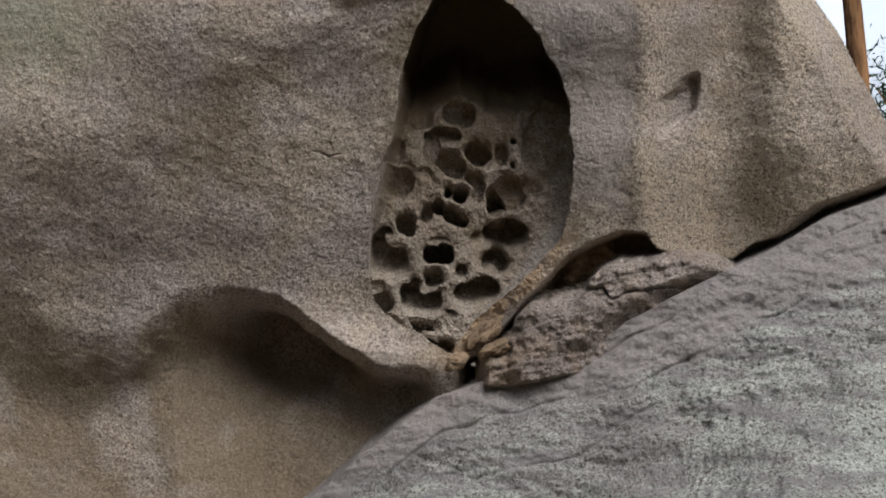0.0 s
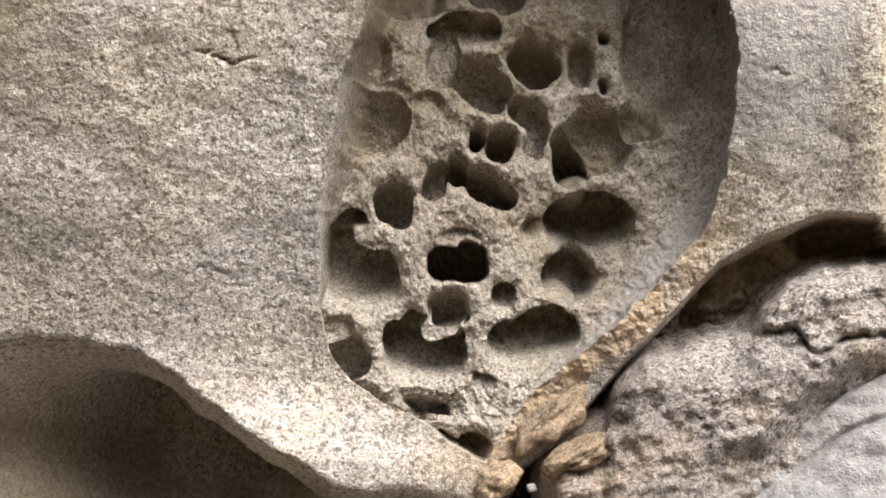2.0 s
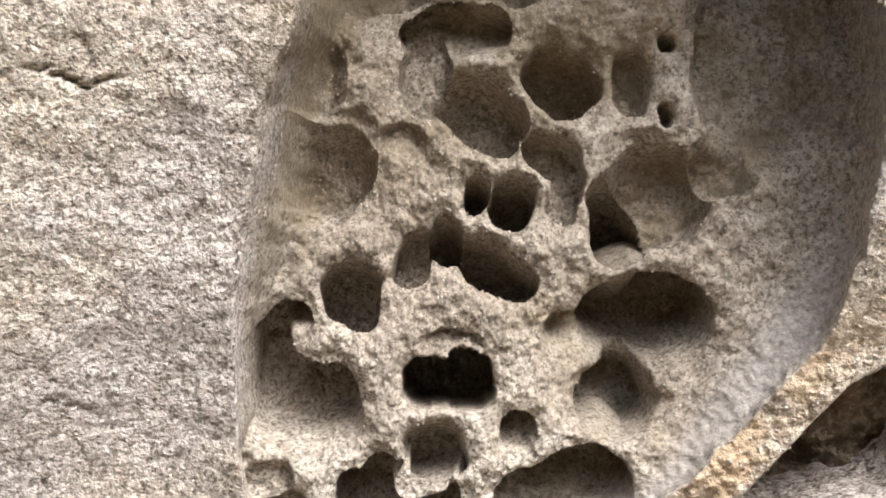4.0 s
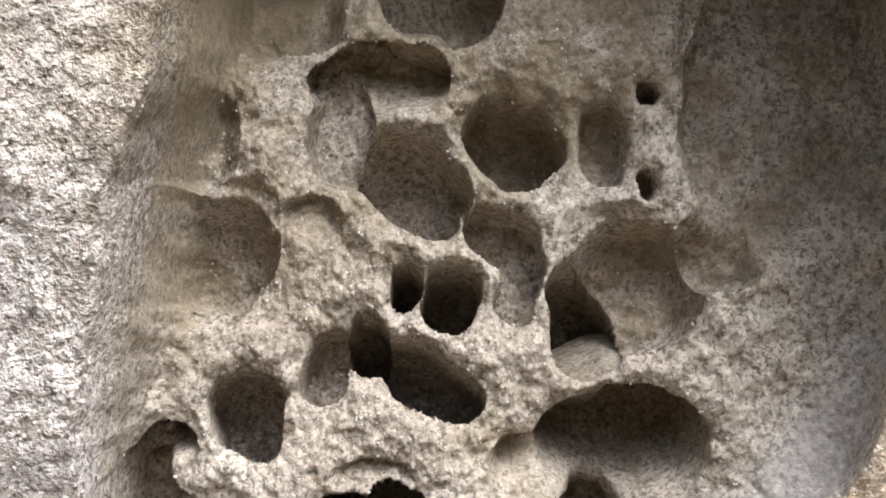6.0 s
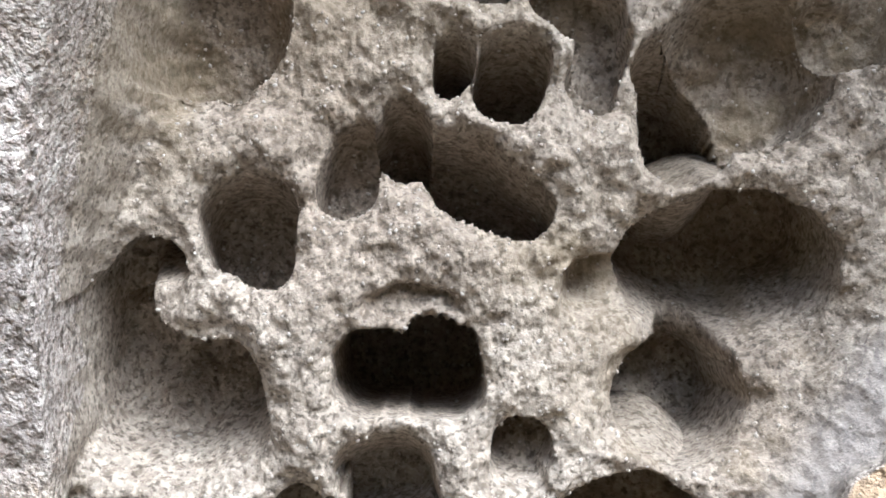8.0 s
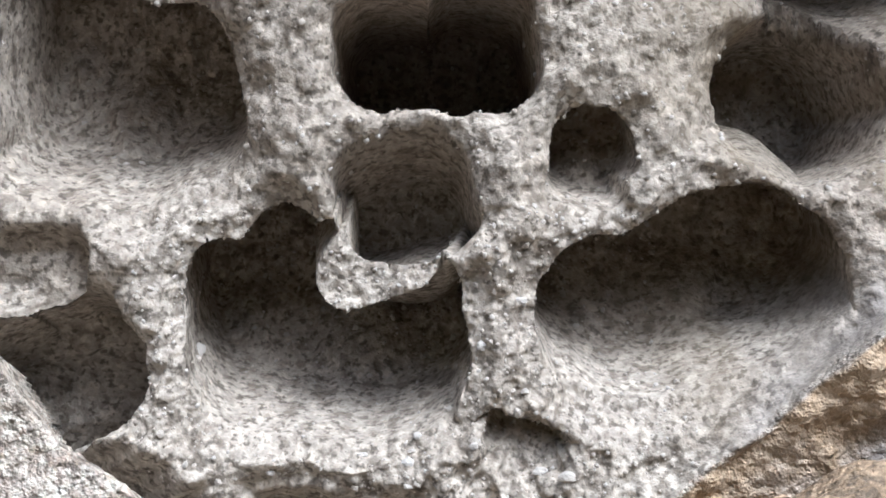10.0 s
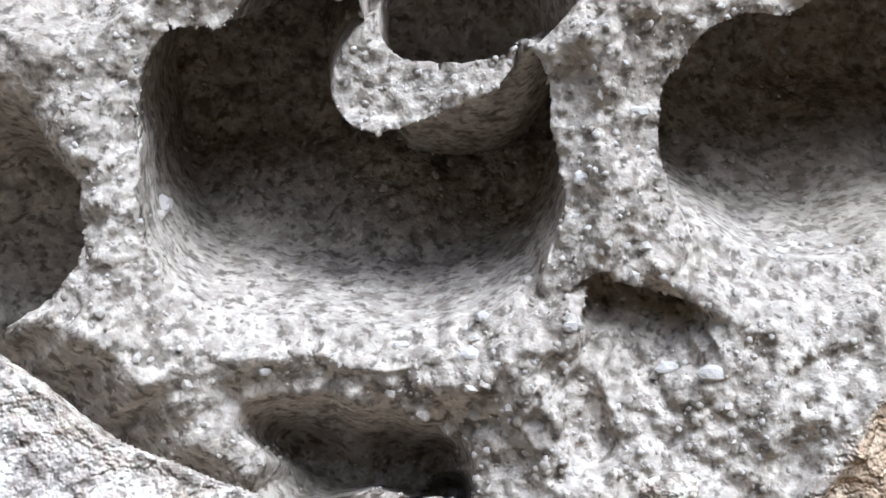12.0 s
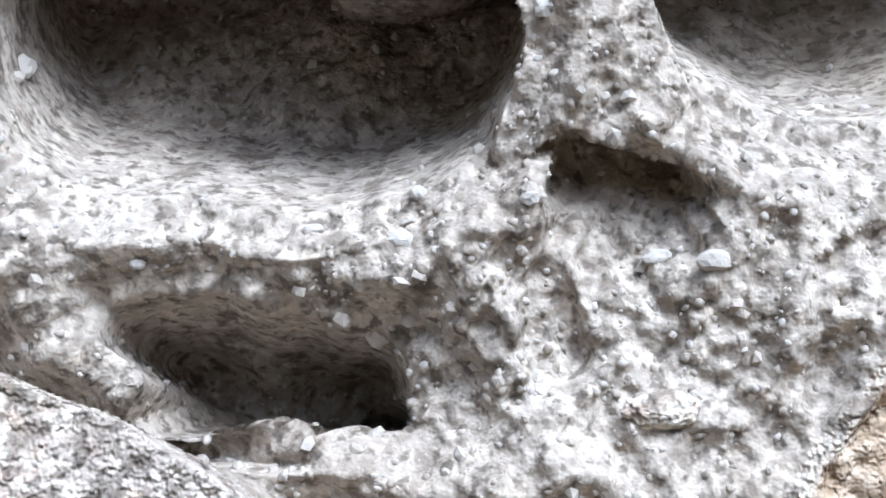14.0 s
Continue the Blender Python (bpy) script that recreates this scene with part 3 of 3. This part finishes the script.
def pebble(name, place, size, mat, seed):
    bm = bmesh.new()
    bmesh.ops.create_icosphere(bm, subdivisions=2, radius=1)
    for v in bm.verts:
        v.co *= 1 + 0.25 * noise.noise(v.co * 1.3 + Vector((seed, 0, 0)))
        v.co = Vector((v.co.x * size[0], v.co.y * size[1], v.co.z * size[2])) + Vector(place)
    return part(name, bm, mat)


white_pebble = pebble("pebble", (0.0839 * 0.96, -0.075, 1.2264 + 0.006), (0.006, 0.006, 0.005), QUARTZ, 3)
tagged(white_pebble, "small white quartz pebble lodged in the joint", "pebble")

RUSTY = stone("rusty_sandstone", (0.47, 0.36, 0.25), (0.39, 0.285, 0.18), (0.22, 0.165, 0.115))


def clod(place, size, turn, seed):
    """A rounded, crusted lump."""
    bm = bmesh.new()
    bmesh.ops.create_icosphere(bm, subdivisions=4, radius=1)
    m = Matrix.Rotation(radians(turn), 3, "Y")
    for v in bm.verts:
        p = v.co + Vector((seed * 3.3, 0, 0))
        v.co *= 1 + 0.45 * noise.noise(p * 1.2) + 0.22 * noise.noise(p * 3) + 0.10 * noise.noise(p * 7)
        v.co = m @ Vector((v.co.x * size[0], v.co.y * size[1], v.co.z * size[2])) + Vector(place)
    for f in bm.faces:
        f.smooth = True
    ob = part("rock_clod", bm, RUSTY)
    return tagged(ob, "rusty sandstone clod wedged at the foot of the niche", "rock", "clods at the niche foot")


clod((0.1077 * 0.97, -0.035, 1.2970 + 0.004), (0.050, 0.030, 0.020), -40, 1)
clod((0.0422 * 0.95, -0.060, 1.2281 + 0.010), (0.026, 0.030, 0.016), -30, 2)
clod((0.1390 * 0.95, -0.085, 1.2592 + 0.012), (0.040, 0.030, 0.015), -25, 4)

# ---------------------------------------------------------------- loose and half-buried grains on the panel's lower part
def grain_shape(kind):
    """Corners and faces of one blunt, angular grain."""
    bm = bmesh.new()
    bmesh.ops.create_icosphere(bm, subdivisions=1, radius=1)
    for v in bm.verts:
        v.co *= 1 + 0.55 * noise.noise(v.co * 1.7 + Vector((kind * 7.1, 0, 0)))
    bm.verts.ensure_lookup_table()
    pts = np.array([v.co[:] for v in bm.verts])
    tri = np.array([[v.index for v in f.verts] for f in bm.faces])
    bm.free()
    return pts, tri


SHAPES = [grain_shape(k) for k in range(12)]


def strewn(name, picks, sizes, mat, parent):
    """Many grains in one mesh, each half sunk into the rock."""
    pts, tris, base = [], [], 0
    for p, size in zip(picks, sizes):
        shape, tri = SHAPES[rng.integers(12)]
        turn = Euler(rng.random(3) * 6.28).to_matrix()
        q = (shape * (size * np.array([1.0, 0.75, 0.7]))) @ np.array(turn)
        pts.append(q + p)
        tris.append(tri + base)
        base += len(shape)
    pts, tris = np.concatenate(pts), np.concatenate(tris)
    me = bpy.data.meshes.new(name)
    me.vertices.add(len(pts))
    me.vertices.foreach_set("co", pts.astype(np.float32).ravel())
    me.loops.add(tris.size)
    me.loops.foreach_set("vertex_index", tris.astype(np.int32).ravel())
    me.polygons.add(len(tris))
    me.polygons.foreach_set("loop_start", np.arange(0, tris.size, 3, dtype=np.int32))
    me.polygons.foreach_set("use_smooth", np.ones(len(tris), dtype=bool))
    me.update(calc_edges=True)
    me.materials.append(mat)
    ob = new(name, me)
    ob.parent = parent
    return ob


near = np.flatnonzero((NICHE > 0.9) & (GX > -0.11) & (GX < 0.09) & (GZ > 1.275) & (GZ < 1.43))
picks = rng.choice(near, 4500, replace=False)
sand = strewn("sand_grains", CO[picks] + (0, 0.0003, 0), 0.0004 + 0.0010 * rng.random(4500) ** 3, QUARTZ, panel)
tagged(sand, "coarse pale and brown sand grains", kind="stuff")
wide = np.flatnonzero((NICHE > 0.9) & (VAULT < 0.1) & (GZ > 1.43))
picks = rng.choice(wide, 6000, replace=False)
tagged(strewn("coarse_grains", CO[picks] + (0, 0.0006, 0), 0.0007 + 0.0011 * rng.random(6000) ** 3, QUARTZ, panel), "coarse pale grains standing out of the stone", kind="stuff")
face = np.flatnonzero((NICHE < 0.1) & (GX > -0.9) & (GX < 1.0) & (GZ > 0.9) & (GZ < 2.1) & ~((GZ < 1.50) & (GX > -0.2) & (GX < 0.2)))
picks = rng.choice(face, 14000, replace=False)
tagged(strewn("weathered_grains", CO[picks] + (0, 0.0012, 0), 0.0012 + 0.0018 * rng.random(14000) ** 3, SAND, rock_wall), "weathered grains standing out of the face", kind="stuff")

grain_meshes = []
for k in range(12):
    shape, tri = SHAPES[k]
    me = bpy.data.meshes.new("quartz_grain")
    me.from_pydata([tuple(p) for p in shape], [], [tuple(int(i) for i in t) for t in tri])
    me.materials.append(QUARTZ)
    grain_meshes.append(me)
for p in CO[rng.choice(near, 260, replace=False)]:
    g = new("quartz_grain", grain_meshes[rng.integers(12)])
    g.parent = panel
    size = 0.0009 + 0.0012 * rng.random() ** 2
    g.matrix_basis = Matrix.LocRotScale(Vector(p), Euler(rng.random(3) * 6.28), Vector((size, size * 0.8, size * 0.75)))

at = np.argmin((CO[:, 0] - 0.0341) ** 2 + (CO[:, 2] - 1.3080) ** 2)
flake = pebble("stone_flake", CO[at] + (0, 0.0005, 0), (0.0070, 0.0035, 0.0038), SAND, 11)
tagged(flake, "pale stone flake resting under the notch", "stone")


def chip(x, z, rx, rz, seed):
    """A small angular quartz chip bedded in the stone."""
    at = np.argmin((CO[:, 0] - x) ** 2 + (CO[:, 2] - z) ** 2)
    bm = bmesh.new()
    bmesh.ops.create_icosphere(bm, subdivisions=2, radius=1)
    for v in bm.verts:
        v.co *= 1 + 0.45 * noise.noise(v.co * 1.2 + Vector((seed * 5.7, 0, 0))) + 0.15 * noise.noise(v.co * 3 + Vector((seed, 0, 0)))
        v.co = Vector((v.co.x * rx, v.co.y * 0.8 * min(rx, rz), v.co.z * rz)) + Vector(CO[at])
    return tagged(part("quartz_chip", bm, QUARTZ), "pale quartz chip bedded in the honeycomb stone", "stone", "quartz chips in the panel")


chip(-0.0085, 1.3477, 0.0020, 0.0014, 1)
chip(-0.0124, 1.3391, 0.0023, 0.0019, 2)
chip(0.0436, 1.3344, 0.0033, 0.0020, 3)
chip(0.0348, 1.3352, 0.0027, 0.0015, 4)
chip(-0.0521, 1.3235, 0.0020, 0.0015, 5)
chip(-0.0109, 1.3238, 0.0018, 0.0015, 6)
chip(0.0049, 1.3781, 0.0015, 0.0015, 7)
chip(-0.0284, 1.3411, 0.0020, 0.0012, 8)
chip(0.0111, 1.3460, 0.0017, 0.0015, 9)
chip(-0.0607, 1.3352, 0.0015, 0.0014, 10)
chip(-0.0164, 1.3205, 0.0027, 0.0020, 11)
chip(-0.0929, 1.3762, 0.0029, 0.0026, 12)
chip(0.0275, 1.3956, 0.0026, 0.0013, 13)
chip(0.0146, 1.3799, 0.0021, 0.0019, 14)

# ---------------------------------------------------------------- ground
bm = bmesh.new()
n = 60
rows = [[bm.verts.new((math.copysign(abs(a) ** 3, a) * 400, math.copysign(abs(b) ** 3, b) * 400,
                       0.05 * noise.noise((a * 40, b * 40, 0)) - 0.02)) for a in np.linspace(-1, 1, n)] for b in np.linspace(-1, 1, n)]
for j in range(n - 1):
    for i in range(n - 1):
        bm.faces.new((rows[j][i], rows[j][i + 1], rows[j + 1][i + 1], rows[j + 1][i]))
ground = part("ground", bm, LITTER)
tagged(ground, "brown leaf litter on the forest floor", "ground", kind="structure")

# ---------------------------------------------------------------- unseen wooded slope, added to close the place behind and block low sky light
bm = bmesh.new()
cols, rings = 120, 24
shell = []
for j in range(rings + 1):
    ring = []
    for i in range(cols + 1):
        a = radians(150 + 240 * i / cols)
        f = j / rings
        lump = noise.noise((i * 0.35, j * 0.35, 4)) + 0.6 * noise.noise((i * 1.1, j * 1.1, 9))
        rad = 13 + 3.5 * f + 1.6 * lump
        high = 8.5 * f + (1.6 * lump if j == rings else 0.3 * lump)
        ring.append(bm.verts.new((rad * math.cos(a), rad * math.sin(a), high - 0.2)))
    shell.append(ring)
for j in range(rings):
    for i in range(cols):
        bm.faces.new((shell[j][i], shell[j][i + 1], shell[j + 1][i + 1], shell[j + 1][i]))
tagged(part("backdrop", bm, NEEDLE), "unseen dark wooded slope, added to block low sky light", "backdrop", kind="structure")


# ---------------------------------------------------------------- the pine beside the rock
def pine(x, y, tall, thick, seed, limbs=26, bare=0.3):
    rnd = random.Random(seed)
    tree = tagged(new("pine_tree"), "tall pine with orange bark beyond the rock", "tree")
    tree.location = (x, y, 0)
    bm = bmesh.new()

    def limb(points, r0, r1, sides=8):
        rings = []
        for k, p in enumerate(points):
            r = r0 + (r1 - r0) * k / (len(points) - 1)
            rings.append([bm.verts.new(p + Vector((r * math.cos(6.283 * s / sides), r * math.sin(6.283 * s / sides), 0.3 * r * math.sin(6.283 * s / sides)))) for s in range(sides)])
        for q, w in zip(rings, rings[1:]):
            for s in range(sides):
                bm.faces.new((q[s], q[(s + 1) % sides], w[(s + 1) % sides], w[s]))

    limb([Vector((0.15 * math.sin(k * 0.5), 0.08 * math.sin(k * 0.8), tall * k / 14)) for k in range(15)], thick, 0.3 * thick, 12)
    part("trunk", bm, BARK, tree)
    bm = bmesh.new()
    ends = []
    for k in range(limbs):
        h = tall * rnd.uniform(bare, 0.98)
        a, out = rnd.uniform(0, 6.283), rnd.uniform(1.0, 2.6) * (1.15 - h / tall)
        pts = [Vector((0.15 * math.sin(h / tall * 7), 0, h)) + Vector((math.cos(a) * out * q, math.sin(a) * out * q, 0.5 * q * q + 0.10 * math.sin(5 * q + k))) for q in (0, 0.25, 0.5, 0.75, 1)]
        limb(pts, 0.045, 0.012, 5)
        for q in (0.5, 0.7, 0.85, 1.0):
            ends.append(pts[0].lerp(pts[-1], q) + Vector([rnd.uniform(-0.25, 0.25) for _ in range(3)]))
    part("limbs", bm, BARK, tree)
    verts, faces = [], []
    for e in ends:
        for _ in range(110):
            p = e + Vector([rnd.gauss(0, 0.22) for _ in range(3)])
            d = Vector([rnd.gauss(0, 1) for _ in range(3)]).normalized() * 0.11
            w = d.cross(Vector((rnd.gauss(0, 1), rnd.gauss(0, 1), 1))).normalized() * 0.012
            n0 = len(verts)
            verts += [p - w, p + w, p + d + w * 0.4, p + d - w * 0.4]
            faces.append((n0, n0 + 1, n0 + 2, n0 + 3))
    me = bpy.data.meshes.new("crown")
    me.from_pydata(verts, [], faces)
    me.materials.append(NEEDLE)
    new("crown", me).parent = tree
    return tree


pine(3.95, 9.0, 9.0, 0.13, 1, 22, 0.52)
pine(6.0, 12.5, 3.7, 0.08, 2, 18, 0.4)

# pale overcast distance beyond the pines: a sheet that glows in place of white sky
_g = Mat("pale_sky_glow")
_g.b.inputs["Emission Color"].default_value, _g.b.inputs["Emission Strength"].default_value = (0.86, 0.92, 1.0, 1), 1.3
SKY_GLOW = _g.done((0.6, 0.65, 0.7))
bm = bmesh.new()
glow_rows = [[bm.verts.new((30 + 90 * i / 8, 150 + 6 * math.sin(i), 90 * j / 6 - 1)) for i in range(9)] for j in range(7)]
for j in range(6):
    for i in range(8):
        bm.faces.new((glow_rows[j][i], glow_rows[j][i + 1], glow_rows[j + 1][i + 1], glow_rows[j + 1][i]))
tagged(part("backdrop", bm, SKY_GLOW), "glowing sheet in place of pale overcast sky beyond the trees", "backdrop", kind="structure")
